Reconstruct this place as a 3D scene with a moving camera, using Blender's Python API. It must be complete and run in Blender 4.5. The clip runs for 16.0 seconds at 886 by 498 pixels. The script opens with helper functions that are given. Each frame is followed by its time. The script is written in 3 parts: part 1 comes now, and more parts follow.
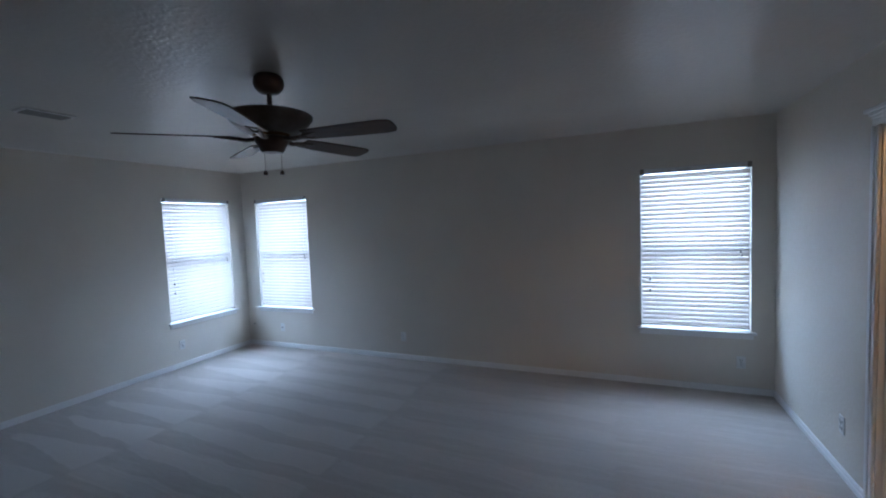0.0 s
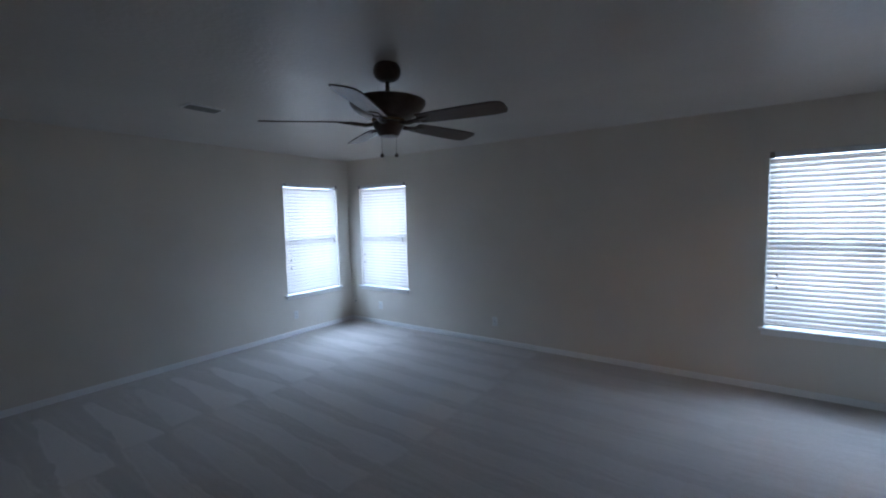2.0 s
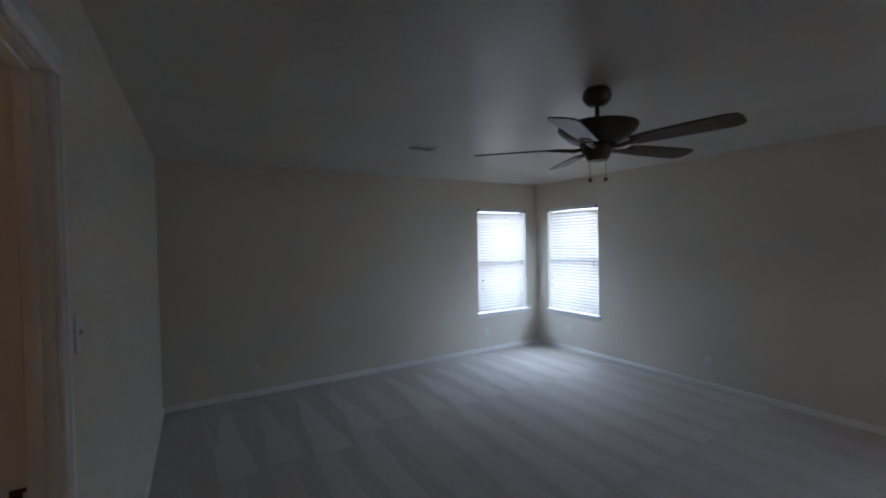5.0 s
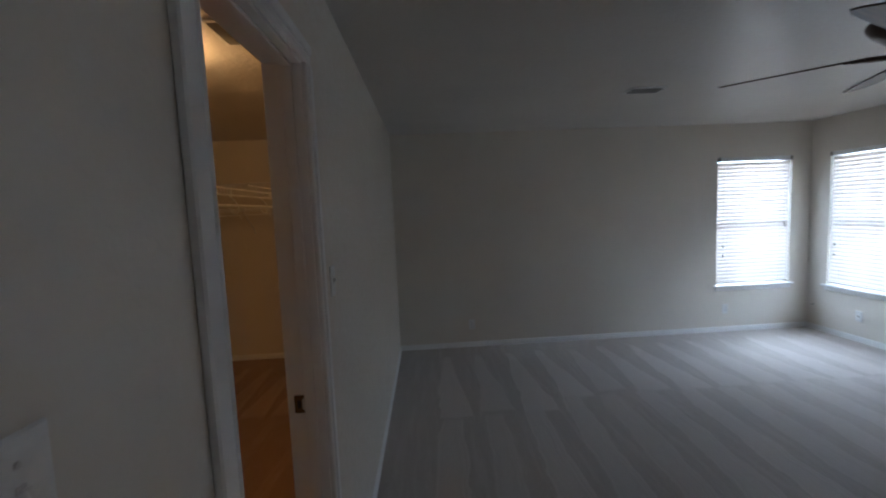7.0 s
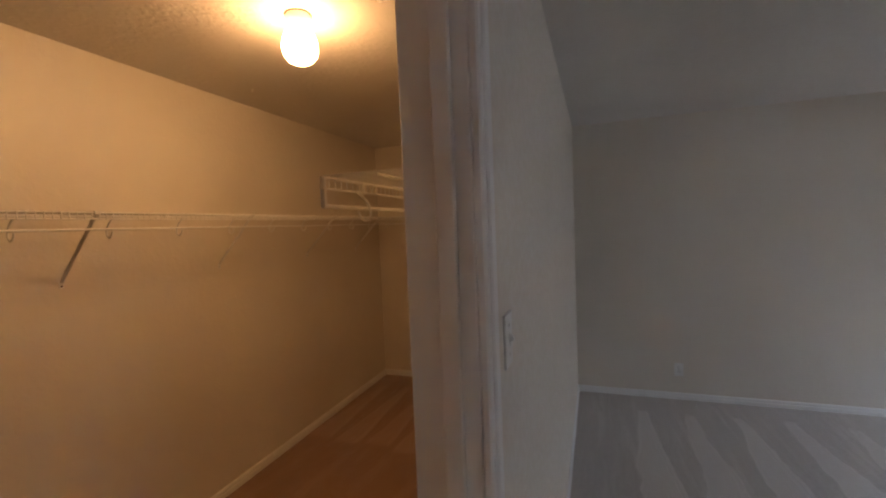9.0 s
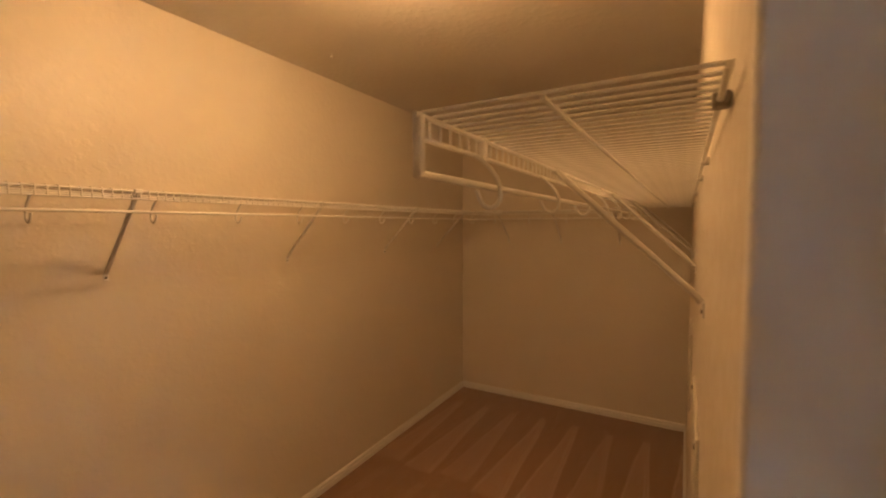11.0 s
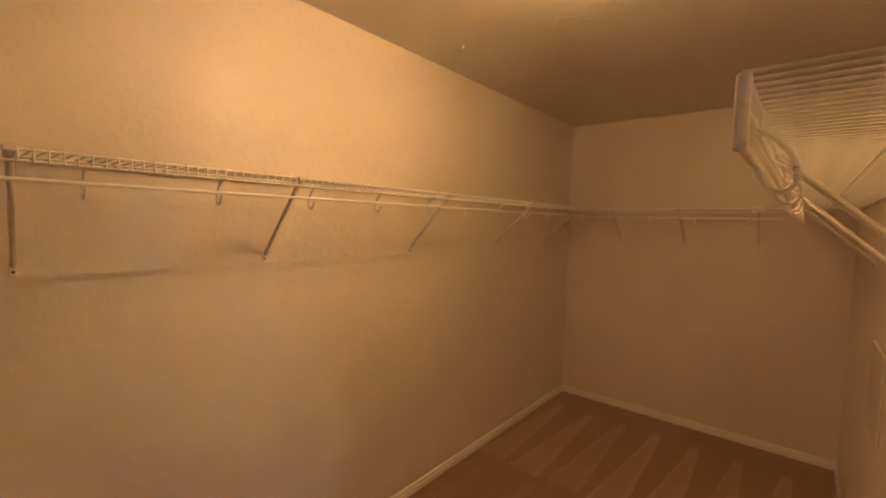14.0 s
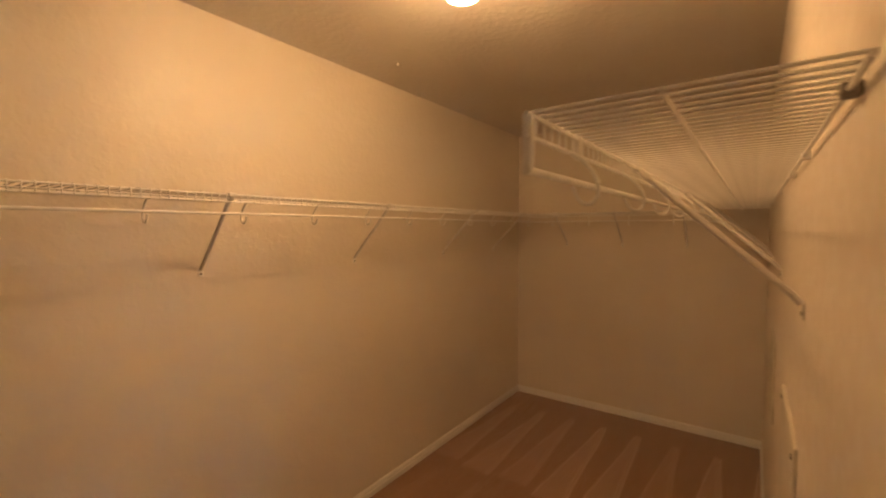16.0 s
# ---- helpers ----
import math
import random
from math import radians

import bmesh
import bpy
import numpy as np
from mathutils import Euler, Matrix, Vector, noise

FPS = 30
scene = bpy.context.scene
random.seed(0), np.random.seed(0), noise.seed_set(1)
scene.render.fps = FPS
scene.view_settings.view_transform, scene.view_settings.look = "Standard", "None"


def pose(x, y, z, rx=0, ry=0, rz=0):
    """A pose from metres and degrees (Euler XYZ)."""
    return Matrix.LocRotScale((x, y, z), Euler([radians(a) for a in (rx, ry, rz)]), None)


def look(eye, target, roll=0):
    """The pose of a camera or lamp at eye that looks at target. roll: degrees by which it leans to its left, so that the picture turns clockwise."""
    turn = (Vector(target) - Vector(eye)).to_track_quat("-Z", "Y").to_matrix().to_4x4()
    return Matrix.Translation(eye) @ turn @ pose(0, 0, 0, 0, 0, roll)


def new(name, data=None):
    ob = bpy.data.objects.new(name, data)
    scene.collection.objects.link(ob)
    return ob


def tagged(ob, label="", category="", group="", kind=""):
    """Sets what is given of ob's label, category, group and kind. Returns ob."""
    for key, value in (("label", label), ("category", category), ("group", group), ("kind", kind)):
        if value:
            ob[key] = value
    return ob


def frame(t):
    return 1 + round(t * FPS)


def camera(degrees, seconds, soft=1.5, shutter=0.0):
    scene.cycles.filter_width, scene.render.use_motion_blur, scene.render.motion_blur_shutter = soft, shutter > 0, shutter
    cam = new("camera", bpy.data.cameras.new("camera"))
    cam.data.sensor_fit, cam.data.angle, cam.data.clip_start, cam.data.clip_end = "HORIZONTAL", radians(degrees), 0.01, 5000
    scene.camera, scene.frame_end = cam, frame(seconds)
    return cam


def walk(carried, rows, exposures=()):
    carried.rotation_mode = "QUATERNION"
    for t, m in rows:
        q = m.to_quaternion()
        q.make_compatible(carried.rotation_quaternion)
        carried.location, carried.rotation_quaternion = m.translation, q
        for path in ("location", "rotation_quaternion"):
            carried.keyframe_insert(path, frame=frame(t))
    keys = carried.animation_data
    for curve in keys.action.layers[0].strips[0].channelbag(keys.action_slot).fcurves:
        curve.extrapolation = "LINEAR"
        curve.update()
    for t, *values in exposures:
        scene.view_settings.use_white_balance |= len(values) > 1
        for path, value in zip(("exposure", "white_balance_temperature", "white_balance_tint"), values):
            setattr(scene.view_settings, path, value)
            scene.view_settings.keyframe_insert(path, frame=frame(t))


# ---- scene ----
cam = camera(93.1, 16.0, soft=2.0, shutter=0.4)
PATH = [
    (0, (4.971, -4.412, 1.626), (4.185, -2.577, 1.504), -2.3),
    (0.5, (4.968, -4.433, 1.616), (4.2, -2.59, 1.494), -2.1),
    (1, (4.941, -4.459, 1.606), (4.08, -2.659, 1.46), -1.7),
    (1.5, (4.915, -4.479, 1.596), (3.912, -2.756, 1.434), -1.8),
    (2, (4.908, -4.517, 1.575), (3.768, -2.882, 1.42), -1.2),
    (2.5, (4.902, -4.571, 1.565), (3.654, -3.016, 1.405), -1.0),
    (3, (4.877, -4.607, 1.567), (3.516, -3.151, 1.392), -0.8),
    (3.5, (4.844, -4.61, 1.592), (3.384, -3.255, 1.417), -0.9),
    (3.7, (4.846, -4.617, 1.592), (3.351, -3.294, 1.444), -0.9),
    (5.8, (4.828, -4.681, 1.626), (3.0, -3.872, 1.563), -1.3),
    (6, (4.831, -4.673, 1.632), (2.973, -3.937, 1.547), -1.4),
    (6.5, (4.837, -4.627, 1.616), (2.889, -4.207, 1.457), -2.0),
    (7, (4.745, -4.623, 1.586), (2.756, -4.518, 1.405), -2.5),
    (7.5, (4.576, -4.661, 1.579), (2.579, -4.685, 1.472), -1.4),
    (7.8, (4.444, -4.685, 1.572), (2.458, -4.868, 1.415), -1.6),
    (8, (4.37, -4.688, 1.582), (2.396, -4.99, 1.469), -1.6),
    (8.2, (4.31, -4.69, 1.578), (2.35, -5.082, 1.498), -1.3),
    (8.5, (4.182, -4.722, 1.581), (2.272, -5.31, 1.496), -1.4),
    (8.6, (4.156, -4.737, 1.578), (2.252, -5.344, 1.5), -1.5),
    (8.7, (4.128, -4.751, 1.58), (2.227, -5.366, 1.496), -1.8),
    (10.8, (3.607, -5.08, 1.596), (1.857, -6.037, 1.45), -1.1),
    (11, (3.612, -5.108, 1.586), (1.869, -6.082, 1.47), -0.2),
    (11.5, (3.613, -5.201, 1.579), (1.926, -6.266, 1.427), 0.5),
    (12, (3.642, -5.243, 1.575), (1.971, -6.337, 1.463), 1.5),
    (12.5, (3.665, -5.273, 1.572), (2.023, -6.409, 1.457), 1.6),
    (13, (3.683, -5.295, 1.568), (2.095, -6.504, 1.449), 1.1),
    (13.5, (3.691, -5.312, 1.565), (2.125, -6.55, 1.438), 1.4),
    (14, (3.7, -5.32, 1.564), (2.169, -6.6, 1.431), 1.5),
    (14.5, (3.708, -5.326, 1.561), (2.212, -6.646, 1.417), 1.4),
    (15, (3.706, -5.313, 1.563), (2.199, -6.623, 1.44), 1.3),
    (15.5, (3.69, -5.262, 1.569), (2.135, -6.516, 1.474), 0.7),
    (16, (3.677, -5.153, 1.574), (2.055, -6.32, 1.478), -0.2),
]
# seconds, stops, white balance in kelvin, tint: the clip's camera brightens as it nears and enters the closet
EXPOSURES = [(0, 0.24, 5350, 8), (1, 0.24, 5350, 8), (3.5, 0.20, 5800, 8), (6.2, 0.18, 6050, 8), (7, 0.42, 6150, 9), (7.5, 0.70, 6350, 12), (8, 0.90, 6550, 14), (8.5, 1.13, 6650, 15), (8.8, 1.24, 6700, 15), (10.8, 1.84, 7050, 13), (12, 1.99, 7000, 12), (14.5, 1.99, 6800, 12), (16, 1.99, 6450, 11)]
walk(cam, [(t, look(eye, target, roll)) for t, eye, target, roll in PATH], EXPOSURES)

# ---- plan: metres, x east, y north, z up ----
H = 2.44                      # ceiling height
XE = 6.18                     # bedroom east wall
SOUTH = pose(0, -4.91, 0, 0, 0, -0.9)   # the wall between bedroom and closet, slightly out of square; its local y = 0 is the bedroom face
ST = 0.106                    # its thickness
YB, YK = -4.91, -5.016         # its faces at the west end
KW, KS, KE = -0.01, -6.914, 4.90   # closet west, south and east walls
DX0, DX1, DH = 3.398, 4.014, 2.055  # closet doorway
EY0, EY1, EH = -2.38, -1.58, 2.03  # doorway in the east wall
WZ0, WZ1 = 0.555, 2.055            # window heights
WA = (-1.145, -0.236)              # window in the west wall, along y
WB = (0.236, 1.149)                # windows in the north wall, along x
WC = (5.131, 6.008)

# ---- world and light ----
world = bpy.data.worlds.new("sky")
scene.world = world
world.use_nodes = True
wn = world.node_tree
sky = wn.nodes.new("ShaderNodeTexSky")
sky.sky_type, sky.sun_disc = "NISHITA", False
sky.sun_elevation, sky.sun_rotation = radians(40), radians(150)
wn.links.new(sky.outputs[0], wn.nodes["Background"].inputs[0])
wn.nodes["Background"].inputs[1].default_value = 0.1

SKY_POWER = {"A": 39.0, "B": 45.0, "C": 39.5}
BULB_POWER = 7.0
HALL_POWER = 15.0
GLOBE_GLOW = 13.0
DAYLIGHT = (0.605, 0.76, 1.0)
TUNGSTEN = (1.0, 0.566, 0.242)


def window_light(name, m, w, h, power):
    """Sky light standing in a window's opening, outside the glass; it shines along its local -z."""
    data = bpy.data.lights.new(name, "AREA")
    data.shape, data.size, data.size_y, data.energy, data.color = "RECTANGLE", w, h, power, DAYLIGHT
    data.spread = radians(130)
    ob = new(name, data)
    ob.matrix_world = m
    return ob


def bulb_light(x, y, power):
    """The bulb inside a ceiling globe."""
    data = bpy.data.lights.new("bulb_light", "POINT")
    data.shadow_soft_size, data.energy, data.color = 0.028, power, TUNGSTEN
    ob = new("bulb_light", data)
    ob.location = (x, y, H - 0.128)
    return ob


bulb_light(2.599, -5.854, BULB_POWER)
bulb_light(7.2, -3.0, HALL_POWER)
WM = (WZ0 + WZ1) / 2
WH = WZ1 - WZ0
window_light("window_light", look((-0.40, (WA[0] + WA[1]) / 2, WM + 0.12), (1, (WA[0] + WA[1]) / 2, WM - 0.55)), WA[1] - WA[0], WH, SKY_POWER["A"])
window_light("window_light", look(((WB[0] + WB[1]) / 2, 0.40, WM + 0.12), ((WB[0] + WB[1]) / 2, -1, WM - 0.55)), WB[1] - WB[0], WH, SKY_POWER["B"])
window_light("window_light", look(((WC[0] + WC[1]) / 2, 0.40, WM + 0.12), ((WC[0] + WC[1]) / 2, -1, WM - 0.55)), WC[1] - WC[0], WH, SKY_POWER["C"])


# ---- materials ----
class Mat:
    """A node material with short helpers."""

    def __init__(self, name):
        self.m = bpy.data.materials.new(name)
        self.m.use_nodes = True
        self.t = self.m.node_tree
        self.b = self.t.nodes["Principled BSDF"]
        self.out = self.t.nodes["Material Output"]

    def node(self, kind, **values):
        n = self.t.nodes.new(kind)
        for k, v in values.items():
            self.plug(v, n.inputs[k.replace("_", " ")])
        return n

    def plug(self, v, socket):
        if isinstance(v, bpy.types.NodeSocket):
            self.t.links.new(v, socket)
        else:
            socket.default_value = v

    def math(self, op, a, b=0.0, clamp=False):
        n = self.t.nodes.new("ShaderNodeMath")
        n.operation, n.use_clamp = op, clamp
        self.plug(a, n.inputs[0])
        self.plug(b, n.inputs[1])
        return n.outputs[0]

    def where(self):
        return self.t.nodes.new("ShaderNodeNewGeometry").outputs["Position"]

    def local(self):
        return self.t.nodes.new("ShaderNodeTexCoord").outputs["Object"]

    def noise(self, vec, scale, detail=3.0, rough=0.5):
        return self.node("ShaderNodeTexNoise", Vector=vec, Scale=scale, Detail=detail, Roughness=rough).outputs["Fac"]

    def ramp(self, v, lo, hi, a=0.0, b=1.0, smooth=True):
        n = self.t.nodes.new("ShaderNodeMapRange")
        n.interpolation_type = "SMOOTHSTEP" if smooth else "LINEAR"
        for s, x in zip(n.inputs, (v, lo, hi, a, b)):
            self.plug(x, s)
        return n.outputs[0]

    def mix(self, f, a, b):
        n = self.t.nodes.new("ShaderNodeMix")
        n.data_type = "RGBA"
        for s, x in zip((n.inputs[0], n.inputs[6], n.inputs[7]), (f, a, b)):
            self.plug(x, s)
        return n.outputs[2]

    def bump(self, height, strength, distance):
        n = self.node("ShaderNodeBump", Strength=strength, Distance=distance, Height=height)
        self.t.links.new(n.outputs[0], self.b.inputs["Normal"])
        return n

    def set(self, **values):
        for k, v in values.items():
            self.plug(v, self.b.inputs[k.replace("_", " ")])
        return self


def rgb(r, g, b):
    return (r, g, b, 1.0)


def paint(name, col, col2, rough, peel, strength, shine, gloss):
    """Rolled wall paint over a sprayed texture; shine: how much glossier the flattened lumps are than the hollows."""
    k = Mat(name)
    p = k.where()
    big = k.noise(p, 1.3, 3.0)
    fine = k.noise(p, 180.0, 2.0)
    base = k.mix(k.ramp(big, 0.35, 0.7), rgb(*col), rgb(*col2))
    scuff = k.ramp(k.noise(p, 5.0, 6.0, 0.7), 0.62, 0.8, 0.0, 0.12)
    base = k.mix(scuff, base, rgb(col[0] * 0.8, col[1] * 0.78, col[2] * 0.74))
    blobs = k.noise(p, peel, 1.6, 0.5)
    lumps = k.ramp(blobs, 0.42, 0.66)
    height = k.math("ADD", lumps, k.math("MULTIPLY", fine, 0.06))
    k.bump(height, strength, 0.003)
    k.set(Base_Color=base, Roughness=k.ramp(blobs, 0.38, 0.62, rough + shine, rough - shine), Specular_IOR_Level=gloss)
    return k.m


WALL = paint("wall_paint", (0.765, 0.708, 0.622), (0.73, 0.675, 0.59), 0.44, 40.0, 0.13, 0.10, 0.5)
CEIL = paint("ceiling_paint", (0.67, 0.634, 0.582), (0.63, 0.594, 0.542), 0.36, 32.0, 0.27, 0.035, 0.5)


def trim_paint():
    k = Mat("trim_paint")
    p = k.where()
    dirt = k.ramp(k.noise(p, 9.0, 5.0, 0.65), 0.5, 0.8, 0.0, 0.14)
    k.set(Base_Color=k.mix(dirt, rgb(0.86, 0.85, 0.83), rgb(0.72, 0.70, 0.66)), Roughness=k.ramp(k.noise(p, 40.0), 0.3, 0.7, 0.28, 0.4))
    k.bump(k.noise(p, 120.0, 2.0), 0.12, 0.001)
    return k.m


TRIM = trim_paint()


def plain(name, col, rough, metal=0.0, vary=0.12, scale=30.0):
    """A small-part material with a little mottling."""
    k = Mat(name)
    n = k.noise(k.local(), scale, 4.0, 0.6)
    k.set(Base_Color=k.mix(k.ramp(n, 0.3, 0.75), rgb(*col), rgb(*[c * (1 - vary) for c in col])), Roughness=k.ramp(n, 0.3, 0.7, rough, rough + 0.1), Metallic=metal)
    return k.m


PLATE = plain("ivory_plastic", (0.86, 0.85, 0.82), 0.3)
SLOT = plain("dark_slot", (0.03, 0.028, 0.025), 0.6)
WIRE = plain("white_vinyl_wire", (0.87, 0.86, 0.83), 0.33)
STEEL = plain("painted_steel", (0.74, 0.72, 0.69), 0.36)
BRONZE = plain("oiled_bronze", (0.135, 0.10, 0.08), 0.30, 0.75, 0.3, 14.0)
BRASS = plain("aged_brass", (0.16, 0.10, 0.05), 0.4, 0.9)
BRACKET = plain("grey_clip_plastic", (0.30, 0.27, 0.24), 0.5)
SCREW = plain("zinc_screw", (0.12, 0.10, 0.08), 0.45, 0.7)
VINYL = plain("window_vinyl", (0.80, 0.80, 0.79), 0.35)
VENT = plain("vent_enamel", (0.30, 0.29, 0.27), 0.45)
PANEL = plain("panel_paint", (0.66, 0.62, 0.54), 0.4, 0.0, 0.08, 12.0)


def blade_wood():
    k = Mat("walnut_blade")
    p = k.local()
    st = k.node("ShaderNodeMapping", Vector=p, Scale=(2.0, 28.0, 10.0)).outputs[0]
    g = k.noise(st, 3.0, 6.0, 0.65)
    k.set(Base_Color=k.mix(k.ramp(g, 0.3, 0.7), rgb(0.045, 0.024, 0.014), rgb(0.11, 0.06, 0.033)), Roughness=0.42)
    k.bump(g, 0.1, 0.001)
    return k.m


BLADE = blade_wood()


def slat_plastic():
    """White blind slats that let part of the daylight through."""
    k = Mat("blind_slat")
    n = k.noise(k.local(), 6.0, 4.0)
    col = k.mix(k.ramp(n, 0.3, 0.7), rgb(0.83, 0.81, 0.78), rgb(0.78, 0.76, 0.73))
    k.set(Base_Color=col, Roughness=0.4)
    tr = k.node("ShaderNodeBsdfTranslucent", Color=rgb(0.98, 0.83, 0.71))
    mx = k.node("ShaderNodeMixShader", Fac=0.195)
    k.t.links.new(k.b.outputs[0], mx.inputs[1])
    k.t.links.new(tr.outputs[0], mx.inputs[2])
    k.t.links.new(mx.outputs[0], k.out.inputs[0])
    return k.m


SLAT = slat_plastic()


def glass():
    k = Mat("window_glass")
    k.set(Base_Color=rgb(0.95, 0.98, 0.97), Roughness=0.02, Transmission_Weight=1.0, IOR=1.45)
    return k.m


GLASS = glass()


def frosted_globe():
    """Thin frosted glass round a bulb: half of the light goes straight through, the rest makes the glass glow."""
    k = Mat("frosted_globe")
    k.set(Base_Color=rgb(0.9, 0.88, 0.84), Roughness=0.35, Emission_Color=rgb(*TUNGSTEN), Emission_Strength=GLOBE_GLOW)
    clear = k.node("ShaderNodeBsdfTransparent", Color=rgb(1.0, 0.99, 0.97))
    mx = k.node("ShaderNodeMixShader", Fac=0.5)
    k.t.links.new(clear.outputs[0], mx.inputs[1])
    k.t.links.new(k.b.outputs[0], mx.inputs[2])
    k.t.links.new(mx.outputs[0], k.out.inputs[0])
    return k.m


GLOBE = frosted_globe()


def carpet(name, sweeps, dark, pale, streaks, edge=0.0, waver=1.0):
    """Cut-pile carpet. sweeps: vacuum strokes, each (x from, x to, y from, y to, pitch, phase, lean, narrow, wide, blur, strength); edge: how clearly the nap stands up along a stroke's sides."""
    k = Mat(name)
    p = k.where()
    wob = k.noise(p, 2.2, 3.0)
    wob2 = k.noise(p, 9.0, 4.0, 0.6)
    sep = k.t.nodes.new("ShaderNodeSeparateXYZ")
    k.t.links.new(p, sep.inputs[0])
    jit = k.math("MULTIPLY", k.math("SUBTRACT", wob, 0.5), 0.16 * waver)
    jit2 = k.math("MULTIPLY", k.math("SUBTRACT", wob2, 0.5), 0.05 * waver)
    x = k.math("ADD", k.math("ADD", sep.outputs[0], jit), jit2)
    y = k.math("ADD", k.math("ADD", sep.outputs[1], k.math("MULTIPLY", jit, 0.7)), jit2)
    light = None
    for x0, x1, y0, y1, pitch, phase, lean, narrow, wide, blur, strength in sweeps:
        rel = k.math("SUBTRACT", x, x0)
        yy = k.math("ADD", k.math("ADD", y, phase), k.math("MULTIPLY", rel, lean))
        cell = k.math("DIVIDE", yy, pitch)
        u = k.math("ABSOLUTE", k.math("SUBTRACT", k.math("FRACT", cell), 0.5))
        half = k.ramp(rel, 0.0, x1 - x0, narrow / 2, wide / 2, False)
        soft = k.math("SUBTRACT", u, half)
        inside = k.ramp(soft, -blur, blur, strength, 0.0)
        if edge:
            # the nap stands up in a thin ridge along one side of each stroke
            side = k.math("SUBTRACT", k.math("SUBTRACT", k.math("FRACT", cell), 0.5), half)
            ridge = k.ramp(k.math("ABSOLUTE", k.math("SUBTRACT", side, 0.075)), 0.02, 0.05, edge, 0.0)
            rim = k.ramp(k.math("ABSOLUTE", soft), 0.015, 0.05, edge, 0.0)
            inside = k.math("MAXIMUM", k.math("MULTIPLY", inside, 1.0 - 0.4 * edge), k.math("MULTIPLY", k.math("MAXIMUM", ridge, rim), strength))
        wn_ = k.node("ShaderNodeTexWhiteNoise")
        wn_.noise_dimensions = "1D"
        k.plug(k.math("FLOOR", cell), wn_.inputs["W"])
        end = k.math("ADD", k.math("MULTIPLY", wn_.outputs[0], 0.07), x1 - 0.035)
        band = k.math("MULTIPLY", k.ramp(x, x0 - 0.02, x0 + 0.03), k.ramp(k.math("SUBTRACT", x, end), -0.02, 0.02, 1.0, 0.0))
        across = k.math("MULTIPLY", k.ramp(yy, y0 + phase - 0.01, y0 + phase + 0.01), k.ramp(yy, y1 + phase - 0.01, y1 + phase + 0.01, 1.0, 0.0))
        amount = k.math("MULTIPLY", k.math("ADD", k.math("MULTIPLY", wn_.outputs[0], 0.35), 0.65), k.math("MULTIPLY", band, across))
        one = k.math("MULTIPLY", inside, amount)
        light = one if light is None else k.math("MAXIMUM", light, one)
    streak = k.node("ShaderNodeMapping", Vector=p, Rotation=(0, 0, 0.15), Scale=(1.1, 12.0, 1.0)).outputs[0]
    st = k.ramp(k.noise(streak, 1.6, 5.0, 0.6), 0.45, 0.68)
    light = k.math("MAXIMUM", light, k.math("MULTIPLY", st, streaks))
    tuft = k.noise(p, 260.0, 2.0)
    mott = k.noise(p, 40.0, 4.0, 0.65)
    nap = k.mix(light, rgb(*dark), rgb(*pale))
    grain = k.ramp(tuft, 0.3, 0.7, 0.0, 0.35)
    col = k.mix(grain, nap, rgb(dark[0] * 0.68, dark[1] * 0.66, dark[2] * 0.64))
    col = k.mix(k.ramp(mott, 0.4, 0.75, 0.0, 0.35), col, rgb(*[0.5 * (a + b) for a, b in zip(dark, pale)]))
    k.set(Base_Color=col, Roughness=0.95, Specular_IOR_Level=0.15, Sheen_Weight=0.5, Sheen_Roughness=0.45)
    k.bump(k.math("ADD", tuft, k.math("MULTIPLY", mott, 0.8)), 0.7, 0.006)
    return k.m


CARPET = carpet("bedroom_carpet", [
    (0.30, 1.63, -4.60, -3.565, 0.345, 4.60, 0.0, 0.04, 0.64, 0.07, 0.95),
    (0.27, 1.42, -3.565, 0.1, 0.345, 4.60, 0.0, 0.04, 0.64, 0.07, 0.95),
    (1.65, 3.10, -4.64, -3.60, 0.335, 4.64, 0.05, 0.30, 0.52, 0.13, 0.75),
    (1.44, 3.10, -3.60, 0.1, 0.335, 4.64, 0.05, 0.30, 0.52, 0.13, 0.75),
    (3.14, 4.90, -4.95, 0.1, 0.36, 4.52, 0.07, 0.20, 0.40, 0.18, 0.40)],
    (0.49, 0.428, 0.374), (0.775, 0.705, 0.645), 0.28, 0.8)
# the bedroom's beige carpet, redder and darker: warm bulb light put into its colours
WARM_CARPET = carpet("carpet_warm_tinted", [
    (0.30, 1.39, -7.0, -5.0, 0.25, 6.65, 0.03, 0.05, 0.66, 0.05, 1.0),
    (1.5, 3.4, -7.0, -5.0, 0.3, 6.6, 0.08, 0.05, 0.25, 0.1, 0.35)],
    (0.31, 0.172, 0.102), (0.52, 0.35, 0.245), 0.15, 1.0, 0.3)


# ---- mesh helpers ----
def box(bm, x0, x1, y0, y1, z0, z1, bevel=0.0, seg=1):
    r = bmesh.ops.create_cube(bm, size=1.0, matrix=Matrix.LocRotScale(((x0 + x1) / 2, (y0 + y1) / 2, (z0 + z1) / 2), None, (x1 - x0, y1 - y0, z1 - z0)))
    if bevel:
        edges = list({e for v in r["verts"] for e in v.link_edges})
        bmesh.ops.bevel(bm, geom=edges, offset=bevel, segments=seg, affect="EDGES", profile=0.5)
    return bm


